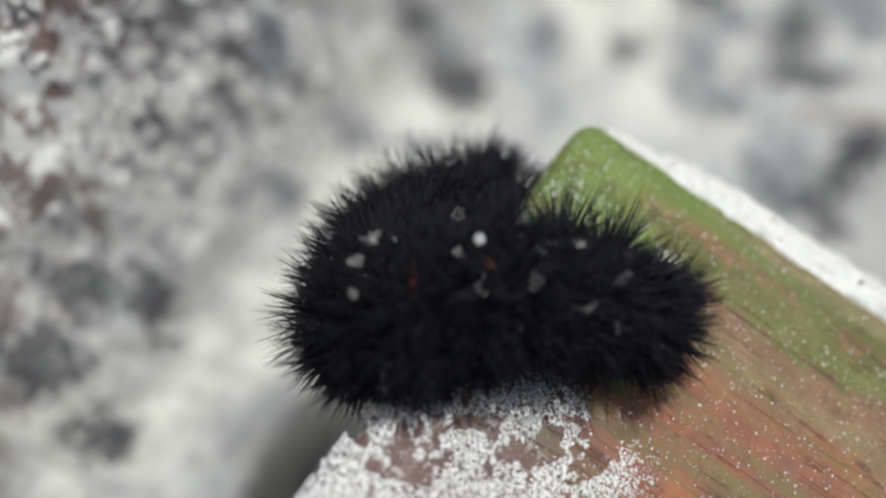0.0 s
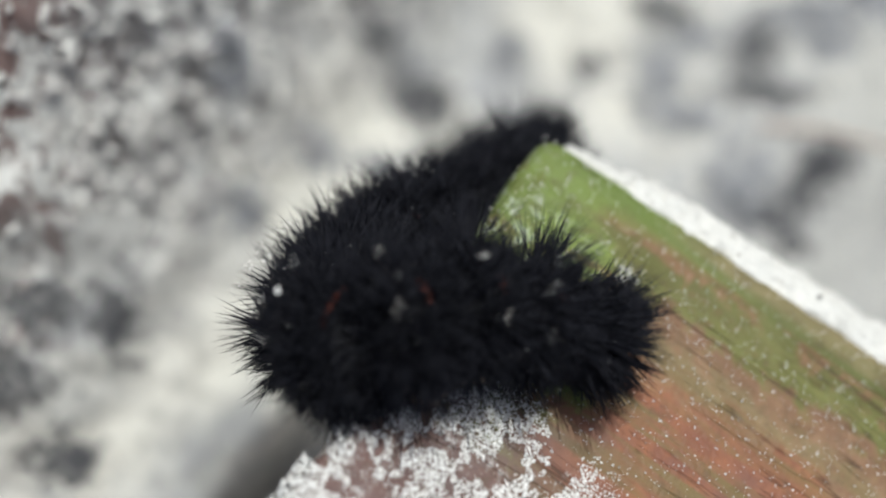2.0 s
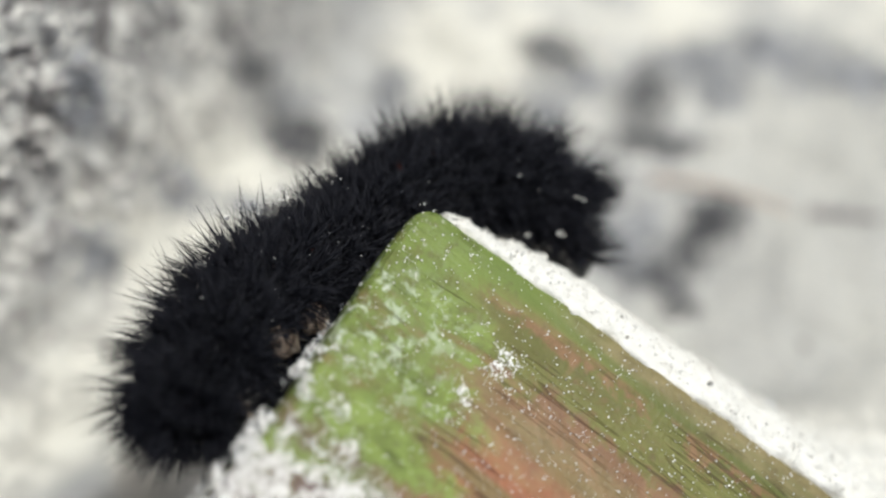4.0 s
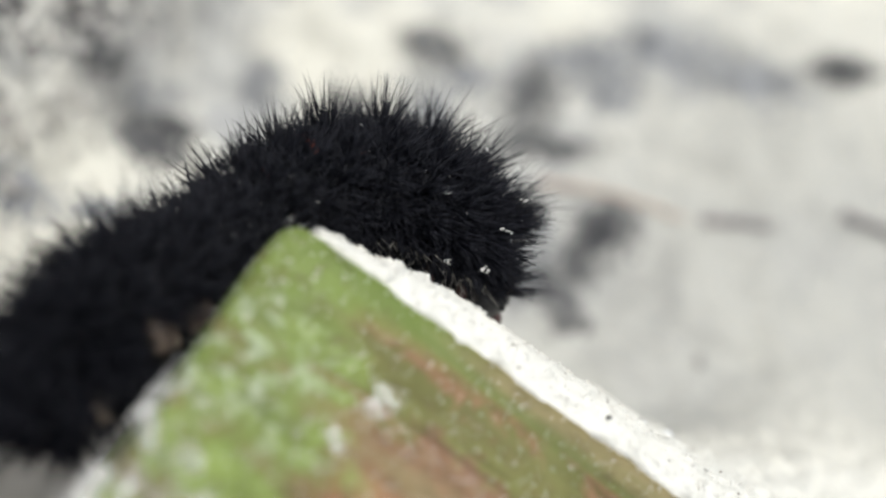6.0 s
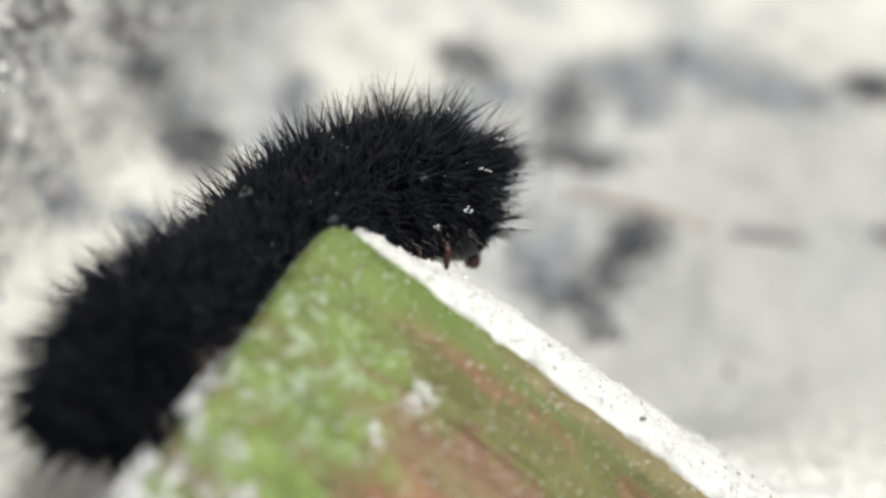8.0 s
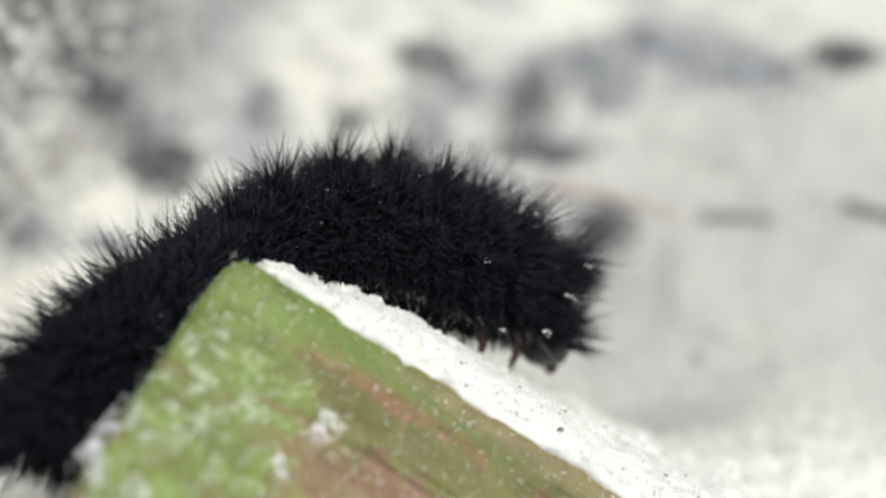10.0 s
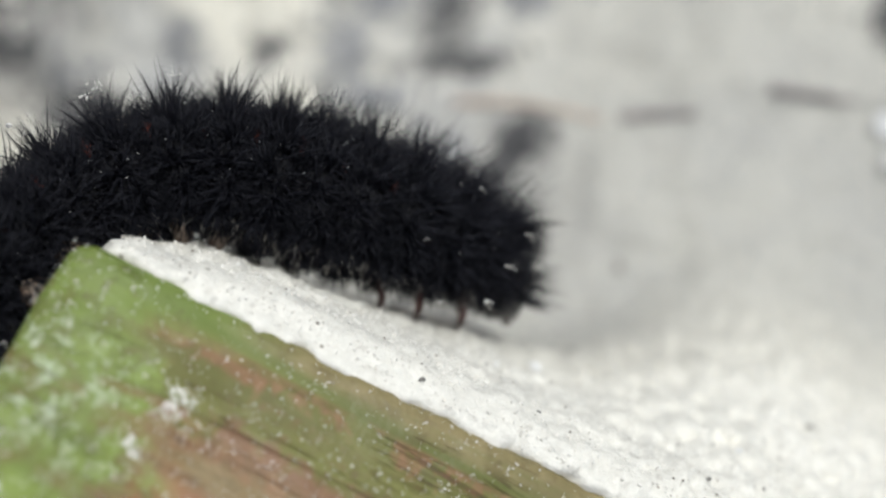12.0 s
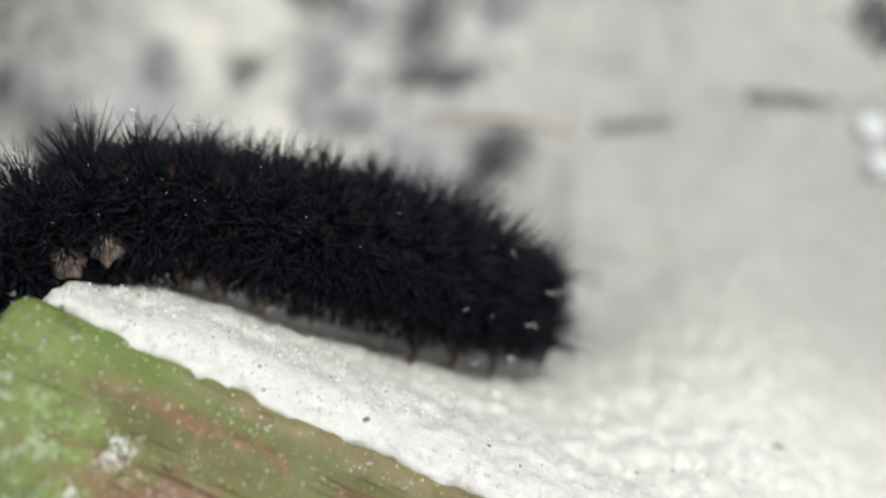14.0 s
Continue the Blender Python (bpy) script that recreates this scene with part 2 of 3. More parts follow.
def wave(x, y, size, seed=0.0):
    return noise.noise(Vector((x / size, y / size, seed)))


# ---- ground (millimetres) ----
LEFT = -0.3                                       # the end of the board


def edge_y(x):
    """The far edge of the board."""
    return 1.0 + 0.04 * x


def soft_rise(u, s):
    """Nought below 0, u above, rounded over a width of s."""
    return 0.5 * (u + math.sqrt(u * u + s * s))


def bank_z(x, y):
    """The bank of sand against the far edge: a flat lip over the board's edge, a steep front, steeper still behind its toe, gentle towards +x."""
    d = y - edge_y(x)
    lip = 2.3 * (1 - math.exp(-max(0.0, x) / 11)) - 0.2 + 0.6 * math.exp(-((x - 9) / 4.5) ** 2)
    slope = 1.5 - 0.75 * ease((x - 25) / 20)
    toe = 2.0 + 3.0 * ease(x / 6) + 6.0 * ease((x - 9) / 18) + 10 * ease((x - 25) / 19)
    out = d - lip if x > 1.0 else math.hypot((1.0 - x) * 2.2, max(0.0, d - lip)) - 0.4 * ease((1.0 - x) / 2)
    z = 30.15 - slope * soft_rise(out, 0.8) - (3.0 - 2.3 * ease((x - 26) / 14) - slope) * soft_rise(out + lip - toe, 1.6)
    z -= 40 * ease((x - 62) / 30)
    rough = 0.34 + 0.4 * ease((out + 0.5) / 2.5) + 0.25 * ease((x - 20) / 15)
    z += rough * (0.7 * wave(x, y, 3.1, 4) + 0.8 * wave(x, y, 1.4, 6) + 0.75 * wave(x, y, 0.75, 16))
    ragged = -0.30 + 0.45 * ease((7 - x) / 6) + 0.55 * wave(x, 3, 4.3, 14) + 0.5 * wave(x, y, 1.5, 15)
    return z - 3.0 * ease((ragged - d) / 0.8) - 1.2 * ease((1.5 - x) / 1.5) * ease((0.2 - d) / 0.8)


def ground_z(x, y):
    base = -4 + 13 * ease((x - 2) / 36) + 30 * ease((-x - 14) / 29) + 3 * ease((y - 40) / 60)
    base -= 9 * math.exp(-((x + 13) / 13) ** 2 - ((y - 27) / 15) ** 2)
    base -= (4 * math.exp(-((x + 3) / 5.5) ** 2) + 7 * math.exp(-((x + 0.8) / 2.2) ** 2)) * ease((-y - 9) / 9)                  # a trench added along the end of the board to deepen the shade there
    rough = 0.8 + 0.7 * ease((-x - 8) / 25)
    base += rough * (1.8 * wave(x, y, 11, 1) + 1.3 * wave(x, y, 4.6, 5) + (0.6 + 0.9 * ease((-x - 16) / 14)) * wave(x, y, 2.1, 9))
    level = 1 - ease((math.hypot(x, y) - 120) / 160)
    if level <= 0:
        return 0.0
    base *= level
    d = y - edge_y(x)
    if x > 1.0 and d < -1.9 and y > -66 and x < 88:               # beneath the board
        return 12.0
    if d < -1.9:
        return base
    bank, k = bank_z(x, y), 3.0
    return max(base, bank) + k * max(0.0, 1 - abs(base - bank) / (2 * k)) ** 2 * 0.5


def spread(values, reach):
    """The even steps given, with ever longer ones added on both sides out to reach."""
    up, down, s = values[-1], values[0], 0.6
    values = list(values)
    while up < reach:
        s *= 1.45
        up, down = up + s, down - s
        values.append(up)
        values.insert(0, down)
    return values


def build_ground():
    xs = [-56 + 0.6 * i for i in range(88)] + [-3.2 + 0.35 * i for i in range(174)] + [57.7 + 0.6 * i for i in range(34)]
    ys = [-44 + 0.6 * i for i in range(70)] + [-2.0 + 0.3 * i for i in range(66)] + [17.8 + 0.6 * i for i in range(137)]
    xs, ys = spread(xs, 30000), spread(ys, 30000)
    verts = [(x * MM, y * MM, ground_z(x, y) * MM) for y in ys for x in xs]
    n = len(xs)
    faces = [(j * n + i, j * n + i + 1, (j + 1) * n + i + 1, (j + 1) * n + i) for j in range(len(ys) - 1) for i in range(n - 1)]
    ob = mesh_part("ground", verts, faces, SAND, None, "pale lumpy sand ground with dark grey patches", True)
    tagged(ob, category="ground", kind="structure")


def build_board():
    """A thick board with a rounded corner, softened edges and a slightly wavy top."""
    bm = bmesh.new()
    ring = []
    r = 1.3
    for i in range(60):
        y = -64 + i * (63.0 / 60)
        ring.append((LEFT - 0.5 * ease((y + 14) / 12) - 0.25 * wave(y, 0, 6, 2), y))
    for i in range(9):
        a = radians(180 - i * 90 / 8)
        ring.append((LEFT - 0.5 + r + r * math.cos(a), -r + 1.0 + r * math.sin(a)))
    for i in range(1, 84):
        x = LEFT - 0.5 + r + i
        ring.append((x, edge_y(x) + 0.25 * wave(x, 0, 5, 8) + 0.22 * wave(x, 0, 1.7, 3)))
    ring.append((86, -64))
    levels = ((12.0, 0.0), (27.0, 0.0), (28.8, 0.05), (29.5, 0.2), (29.88, 0.5), (30.0, 0.95))
    cx, cy = 43.0, -32.0
    rows = []
    for z, inset in levels:
        row = []
        for x, y in ring:
            dx, dy = (1 if x < cx else -1), (-1 if y > cy else 1)
            row.append(bm.verts.new(((x + inset * dx * (x < LEFT + 1.0 or x > 80)) * MM, (y + inset * dy * (y > -1.2 or y < -60)) * MM, z * MM)))
        rows.append(row)
    n = len(ring)
    for a, b in zip(rows, rows[1:]):
        for i in range(n):
            bm.faces.new((a[i], a[(i + 1) % n], b[(i + 1) % n], b[i]))
    bm.faces.new(rows[-1])
    bm.faces.new(list(reversed(rows[0])))
    bmesh.ops.recalc_face_normals(bm, faces=bm.faces)
    board = part("board", bm, BOARD, None, "weathered reddish wooden board with green algae, dusted with white sand", False)
    tagged(board, category="board")


def add_grain(verts, faces, p, size, rng):
    """A small uneven octahedron."""
    k = len(verts)
    m = Euler((rng.random() * 6, rng.random() * 6, rng.random() * 6)).to_matrix()
    for v in ((1, 0, 0), (-1, 0, 0), (0, 1, 0), (0, -1, 0), (0, 0, 1), (0, 0, -1)):
        w = m @ (Vector(v) * size * rng.uniform(0.65, 1.25))
        verts.append((p[0] + w.x, p[1] + w.y, p[2] + w.z))
    for a, b, c in ((0, 2, 4), (2, 1, 4), (1, 3, 4), (3, 0, 4), (2, 0, 5), (1, 2, 5), (3, 1, 5), (0, 3, 5)):
        faces.append((k + a, k + b, k + c))


# ---- the caterpillar ----
TRACK = (  # where its spine runs, millimetres, and the way from the support
    ((15, -8.0, 32.8), (0, 0, 1)),
    ((8, -10.9, 32.8), (0, 0, 1)),
    ((2.4, -14.1, 32.9), (-0.1, 0, 1)),
    ((-0.3, -17.9, 32.4), (-0.6, -0.3, 0.8)),
    ((-2.3, -19.0, 29.4), (-1, -0.3, 0.35)),
    ((-3.7, -14.8, 25.8), (-1, 0, 0.35)),
    ((-4.2, -9.0, 24.5), (-1, 0, 0.4)),
    ((-4.0, -2.5, 24.0), (-1, 0.1, 0.4)),
    ((-2.8, 3.5, 23.5), (-0.8, 0.6, 0.4)),
    ((0.2, 7.8, 23.8), (-0.3, 0.9, 0.4)),
    ((4.5, 10.3, 24.0), (0, 0.9, 0.45)),
    ((9.5, 11.7, 24.0), (0, 0.9, 0.5)),
    ((14, 13.3, 23.8), (0, 0.85, 0.55)),
    ((20, 14.8, 22.3), (0, 0.8, 0.6)),
    ((26, 16.5, 20.6), (0, 0.7, 0.7)),
    ((34, 18.4, 19.8), (0, 0.6, 0.8)),
)


def spline(points, k, u):
    a, b, c, d = (Vector(points[min(max(k + i, 0), len(points) - 1)]) for i in (-1, 0, 1, 2))
    return 0.5 * (2 * b + (c - a) * u + (2 * a - 5 * b + 4 * c - d) * u * u + (3 * b - a - 3 * c + d) * u ** 3)


def sample_track():
    places, outs = [p for p, _ in TRACK], [Vector(o).normalized() for _, o in TRACK]
    line, length = [], 0.0
    for k in range(len(places) - 1):
        for i in range(20):
            p, o = spline(places, k, i / 20), spline(outs, k, i / 20).normalized()
            if line:
                length += (p - line[-1][1]).length
            line.append((length, p, o))
    return line


LINE = sample_track()


def on_track(s):
    """Place, direction and outward way at s millimetres along the track."""
    s = min(max(s, LINE[0][0]), LINE[-1][0] - 0.01)
    i = next(k for k in range(len(LINE) - 1) if LINE[k + 1][0] > s)
    a, b = LINE[i], LINE[i + 1]
    u = (s - a[0]) / (b[0] - a[0])
    j, k = max(0, i - 8), min(len(LINE) - 1, i + 9)
    return a[1].lerp(b[1], u), (LINE[k][1] - LINE[j][1]).normalized(), a[2].lerp(b[2], u).normalized()


def nearest(x, y):
    return min(LINE, key=lambda r: (r[1].x - x) ** 2 + (r[1].y - y) ** 2)[0]


# seconds, where the head is, where the tail is (millimetres along the track)
CRAWL = [(0.0, nearest(-4.4, -3.0), nearest(9.0, -9.9)),
         (1.0, nearest(-3.9, 0.2), nearest(8.8, -10.0)),
         (1.5, nearest(-3.2, 2.6), nearest(8.6, -10.0)),
         (2.1, nearest(-0.2, 7.4), nearest(8.4, -10.1)),
         (3.2, nearest(5.0, 10.4), nearest(-0.5, -17)),
         (4.4, nearest(9.6, 11.7), nearest(-3.7, -14.3)),
         (5.5, nearest(10.6, 12.0), nearest(-3.7, -13.6)),
         (6.6, nearest(10.6, 12.0), nearest(-3.8, -13.4)),
         (7.1, nearest(8.8, 11.5), nearest(-3.8, -13.3)),
         (7.4, nearest(5.8, 10.7), nearest(-3.8, -13.6)),
         (8.2, nearest(5.8, 10.8), nearest(-3.8, -13.8)),
         (9.3, nearest(12.5, 12.4), nearest(-4.0, -13.0)),
         (10.4, nearest(19.8, 14.4), nearest(-4.3, -11.4)),
         (11.1, nearest(21.2, 14.9), nearest(-4.3, -10.4)),
         (11.6, nearest(20.6, 14.8), nearest(-4.3, -10.0)),
         (12.0, nearest(22.0, 15.2), nearest(-4.3, -9.0)),
         (12.5, nearest(26.9, 16.8), nearest(-4.2, -5.6)),
         (13.1, nearest(27.2, 16.8), nearest(-4.1, -3.6)),
         (14.0, nearest(26.8, 16.6), nearest(-3.9, -1.0))]


def crawl(t):
    for (t0, h0, b0), (t1, h1, b1) in zip(CRAWL, CRAWL[1:]):
        if t <= t1:
            u = ease((t - t0) / (t1 - t0))
            return h0 + (h1 - h0) * u, b0 + (b1 - b0) * u
    return CRAWL[-1][1:]


SEGMENTS = 14


def girth(k):
    """How thick segment k is, 0 at the tail."""
    u = k / (SEGMENTS - 1)
    return (3.35 + 0.70 * ease((u - 0.45) / 0.2)) * (1 - 0.26 * (2 * u - 1) ** 4) * (0.97 if u > 0.85 else 1.0) * (1 - 0.12 * ease((0.35 - u) / 0.3))


def add_bristle(verts, faces, root, way, bend, length, thick):
    """A tapered, slightly bent hair of three sides."""
    a = way.orthogonal().normalized()
    b = way.cross(a)
    mid, tip = root + way * length * 0.5 + bend * length * 0.10, root + way * length + bend * length * 0.34
    k = len(verts)
    for centre, r in ((root, thick), (mid, thick * 0.72)):
        for i in range(3):
            c = centre + (a * math.cos(i * 2.0944) + b * math.sin(i * 2.0944)) * r
            verts.append(tuple(c * MM))
    verts.append(tuple(tip * MM))
    for i in range(3):
        j = (i + 1) % 3
        faces.append((k + i, k + j, k + 3 + j, k + 3 + i))
        faces.append((k + 3 + i, k + 3 + j, k + 6))


def blob(rx, ry, rz, u=20, v=12, rough=0.0, seed=0.0):
    bm = bmesh.new()
    bmesh.ops.create_uvsphere(bm, u_segments=u, v_segments=v, radius=1.0)
    for p in bm.verts:
        k = 1 + rough * noise.noise(p.co * 2.2 + Vector((seed, 0, 0)))
        p.co = Vector((p.co.x * rx, p.co.y * ry, p.co.z * rz)) * k * MM
    return bm


def build_segment(cat, k, rng):
    """One ring of the body: x forward, z away from the support."""
    r = girth(k)
    body = part("segment", blob(2.3, r, r * 0.95, 24, 14, 0.06, k), SKIN, cat)
    band = bmesh.new()
    steps, tube = 10, 6
    loops = []
    for i in range(steps + 1):
        a, fade = radians(82 + 55 * i / steps), math.sin(math.pi * (0.12 + 0.76 * i / steps))
        rad = r * (1.0 if k in (4, 5, 6, 9) else 0.85) + 0.05
        loops.append([band.verts.new(Vector((-1.45 + 0.34 * fade * math.sin(b), (rad + 0.15 * math.cos(b)) * math.cos(a), (rad + 0.15 * math.cos(b)) * 0.95 * math.sin(a))) * MM) for b in (j * 2 * math.pi / tube for j in range(tube))])
    for p, q in zip(loops, loops[1:]):
        for j in range(tube):
            band.faces.new((p[j], q[j], q[(j + 1) % tube], p[(j + 1) % tube]))
    band.faces.new(loops[0])
    band.faces.new(loops[-1])
    bmesh.ops.recalc_face_normals(band, faces=band.faces)
    if k:
        part("band", band, BAND, body, "short dark red band between segments")
    verts, faces = [], []
    pale, pale_faces = [], []
    lean = (k / (SEGMENTS - 1) - 0.5) * 2
    for w in range(15):
        angle = radians(-84 + w * 348 / 14)                      # round the ring, 90 is the back
        if w in (0, 1, 13, 14):
            count, long = 40, 3.3 if k < 4 else 2.7 if k < 7 else 2.55 if k < 11 else 2.4
        else:
            count, long = 36, (4.05 if k < 4 else 3.25 if k < 7 else 3.5 if k < 9 else 4.15 if k < 11 else 4.65) * (0.60 + 0.42 * max(0.0, math.sin(angle))) * (1 + 0.6 * max(0.0, -math.cos(angle)) * (1 <= k <= 8)) * (1 + 0.36 * max(0.0, math.cos(angle)) * (k < 8))
        if k >= 5 and w >= 12:
            long *= 0.75                                         # rubbed short low on one side
        shift = 0.6 * (w % 2) - 0.3
        if k in (2, 3) and w in (2, 12):                         # bare skin round the spread prolegs
            continue
        for i in range(count):                                   # a star of stiff bristles on a wart
            a = angle + rng.gauss(0, 0.07)
            root = Vector((shift + rng.gauss(0, 0.28), r * 0.93 * math.cos(a), r * 0.9 * math.sin(a)))
            out = Vector((0, math.cos(angle), math.sin(angle)))
            fan = rng.gauss(0, 0.42), rng.gauss(0, 0.36), rng.gauss(0, 0.36)
            way = (out + Vector((fan[0] + 1.1 * lean * abs(lean) ** 5, fan[1], fan[2]))).normalized()
            bend = Vector((rng.gauss(0, 0.25), rng.gauss(0, 0.2), rng.gauss(0, 0.2) - 0.05))
            add_bristle(verts, faces, root, way, bend, long * rng.uniform(0.66, 1.06), rng.uniform(0.05, 0.08))
        for i in range(130):                                # finer short hair between
            a = angle + rng.gauss(0, 0.13)
            root = Vector((rng.uniform(-2.3, 2.3), r * 0.93 * math.cos(a), r * 0.9 * math.sin(a)))
            way = Vector((rng.gauss(0, 0.35) + 1.1 * lean * abs(lean) ** 5, math.cos(a) + rng.gauss(0, 0.25), math.sin(a) + rng.gauss(0, 0.25))).normalized()
            add_bristle(verts, faces, root, way, Vector((rng.gauss(0, 0.4), 0, 0)), long * rng.uniform(0.28, 0.56), 0.042)
    for _ in range(420):                                         # the ends of the ring, bared where the body bends
        a, b = radians(rng.uniform(-60, 240)), rng.choice((-1, 1)) * rng.uniform(0.45, 1.15)
        root = Vector((2.2 * math.sin(b), r * 0.95 * math.cos(b) * math.cos(a), r * 0.92 * math.cos(b) * math.sin(a)))
        way = Vector((math.sin(b) * 0.8 + rng.gauss(0, 0.25), math.cos(a) + rng.gauss(0, 0.2), math.sin(a) + rng.gauss(0, 0.2))).normalized()
        add_bristle(verts, faces, root, way, Vector((rng.gauss(0, 0.3), 0, 0)), rng.uniform(1.3, 2.6), 0.045)
    for _ in range(60 if k > 6 else 16):
        a = radians(rng.choice((-1, 1)) * rng.uniform(20, 55) - 90)
        root = Vector((rng.uniform(-1.3, 1.3), r * 0.9 * math.cos(a), r * 0.88 * math.sin(a)))
        way = Vector((rng.gauss(0, 0.3), math.cos(a) * 1.1, math.sin(a) * 0.8)).normalized()
        add_bristle(pale, pale_faces, root, way, Vector((0, 0, 0.4)), rng.uniform(1.2, 2.3), 0.03)
    if k == 0:                                                   # the rear end bristles backwards
        for _ in range(300):
            a, b = rng.uniform(-0.5, math.pi + 0.5), rng.uniform(0.1, 1.2)
            out = Vector((-math.sin(b + 0.3), math.cos(a) * math.cos(b), math.sin(a) * math.cos(b) + 0.15)).normalized()
            root = Vector((out.x * 2.1, out.y * r * 0.9, out.z * r * 0.85))
            add_bristle(verts, faces, root, (out + Vector((rng.gauss(0, 0.2), rng.gauss(0, 0.2), rng.gauss(0, 0.2)))).normalized(), Vector((0, rng.gauss(0, 0.3), rng.gauss(0, 0.3))), 3.7 * rng.uniform(0.55, 1.08), 0.07)
    tagged(mesh_part("bristles", verts, faces, HAIR, body, "dense tufts of stiff shiny black bristles", True), kind="stuff")
    tagged(mesh_part("belly_hair", pale, pale_faces, FUZZ, body, "short pale hair along the belly"), kind="stuff")
    if k in (0, 2, 3, 5, 6, 7):
        for side in (-1, 1):
            spread_out = k in (2, 3)
            bm = blob(1.0, 0.66, 1.0, 14, 10, 0.4, k) if spread_out else blob(0.7, 0.6, 1.15, 12, 8, 0.3, k)
            bmesh.ops.translate(bm, verts=bm.verts, vec=Vector((0, side * (r * 0.98 if spread_out else 1.3), -r * (0.50 if spread_out else 0.95))) * MM)
            part("proleg", bm, PROLEG, body, "reddish tan fleshy proleg")
    if k >= SEGMENTS - 3:
        for side in (-1, 1):
            bm = bmesh.new()
            joints = ((0, 1.7, -r * 0.75, 0.42), (0.15, 2.2, -r * 0.8 - 1.0, 0.36), (0.3, 2.3, -r * 0.8 - 1.15, 0.30), (0.45, 2.1, -r * 0.8 - 1.8, 0.22), (0.55, 2.0, -r * 0.8 - 1.95, 0.15), (0.75, 1.7, -r * 0.8 - 2.6, 0.05))
            rows = []
            for x, y, z, q in joints:
                rows.append([bm.verts.new(Vector((x + q * math.cos(i * math.pi / 4), side * (y + q * math.sin(i * math.pi / 4)), z)) * MM) for i in range(8)])
            for p, q in zip(rows, rows[1:]):
                for i in range(8):
                    bm.faces.new((p[i], p[(i + 1) % 8], q[(i + 1) % 8], q[i]))
            bm.faces.new(rows[-1])
            bmesh.ops.recalc_face_normals(bm, faces=bm.faces)
            part("leg", bm, LEG, body, "red-brown jointed leg")
    verts, faces = [], []
    for _ in range(14):
        a = radians(rng.uniform(0, 180))
        d = r + rng.uniform(0.5, 2.2)
        p = Vector((rng.uniform(-1.5, 1.5), d * math.cos(a), d * math.sin(a))) * MM
        add_grain(verts, faces, p, rng.choice((0.02, 0.025, 0.03, 0.045)) * MM, rng)
    heaps = {1: ((85, 0.06, 7), (60, 0.05, 6), (105, 0.05, 4)), 2: ((98, 0.08, 7), (65, 0.06, 6), (120, 0.05, 5)), 3: ((75, 0.07, 7), (110, 0.06, 6), (92, 0.04, 5)),
             4: ((96, 0.30, 1), (92, 0.10, 5), (70, 0.06, 7), (115, 0.06, 6)), 5: ((112, 0.10, 10), (98, 0.09, 9), (80, 0.06, 6)), 6: ((105, 0.08, 9), (85, 0.06, 6), (122, 0.06, 6)),
             7: ((80, 0.05, 5), (110, 0.05, 5)), 11: ((100, 0.06, 4), (170, 0.05, 4)), 12: ((80, 0.06, 4), (130, 0.07, 4), (200, 0.07, 5)),
             13: ((110, 0.07, 4), (140, 0.08, 5), (165, 0.10, 5), (190, 0.10, 7))}
    for angle, size, count in heaps.get(k, ()):                  # little heaps of grains stuck together
        a, d, at = radians(angle), r + (2.7 if k < 8 else 2.8), rng.uniform(-0.6, 0.6)
        for _ in range(count):
            p = Vector((at + rng.gauss(0, 0.22), d * math.cos(a) + rng.gauss(0, 0.22), d * math.sin(a) + rng.gauss(0, 0.12)))
            add_grain(verts, faces, p * MM, size * rng.uniform(0.5, 1.15) * MM, rng)
    tagged(mesh_part("sand_dust", verts, faces, GRAIN, body, "white sand grains caught in the bristles"), kind="stuff")
    return body


def build_head(cat, rng):
    head = part("head", blob(1.9, 2.1, 2.0, 22, 14, 0.04, 4), SHELL, cat, "smooth shiny black head capsule")
    for side in (-1, 1):
        for i in range(4):
            a = radians(-35 + i * 24)
            bm = blob(0.17, 0.17, 0.17, 8, 6)
            bmesh.ops.translate(bm, verts=bm.verts, vec=Vector((1.2, side * 1.62, 1.9 * math.sin(a) * 0.6)) * MM)
            part("eye", bm, SHELL, head)
        bm = blob(0.38, 0.3, 0.5, 10, 6)
        bmesh.ops.translate(bm, verts=bm.verts, vec=Vector((1.5, side * 0.5, -1.5)) * MM)
        part("jaw", bm, LEG, head, "reddish brown jaw")
    verts, faces = [], []
    for _ in range(190):
        a, b = rng.uniform(0.2, math.pi - 0.2), rng.uniform(-0.4, 1.3)
        out = Vector((b, math.cos(a), math.sin(a))).normalized()
        add_bristle(verts, faces, Vector((out.x * 1.8, out.y * 2.0, out.z * 1.9)), out, Vector((0.3, rng.gauss(0, 0.4), rng.gauss(0, 0.4))), rng.uniform(1.0, 3.0), 0.055)
    tagged(mesh_part("bristles", verts, faces, HAIR, head, "stiff black hairs of uneven length", True), kind="stuff")
    return head


CHAIN = []


def build_caterpillar():
    rng = random.Random(7)
    cat = tagged(new("caterpillar"), "black woolly caterpillar with stiff bristles and red rings, dusted with sand", "caterpillar")
    cat.location = (-0.004, -0.006, 0.024)
    for k in range(SEGMENTS):
        CHAIN.append(build_segment(cat, k, rng))
    CHAIN.append(build_head(cat, rng))


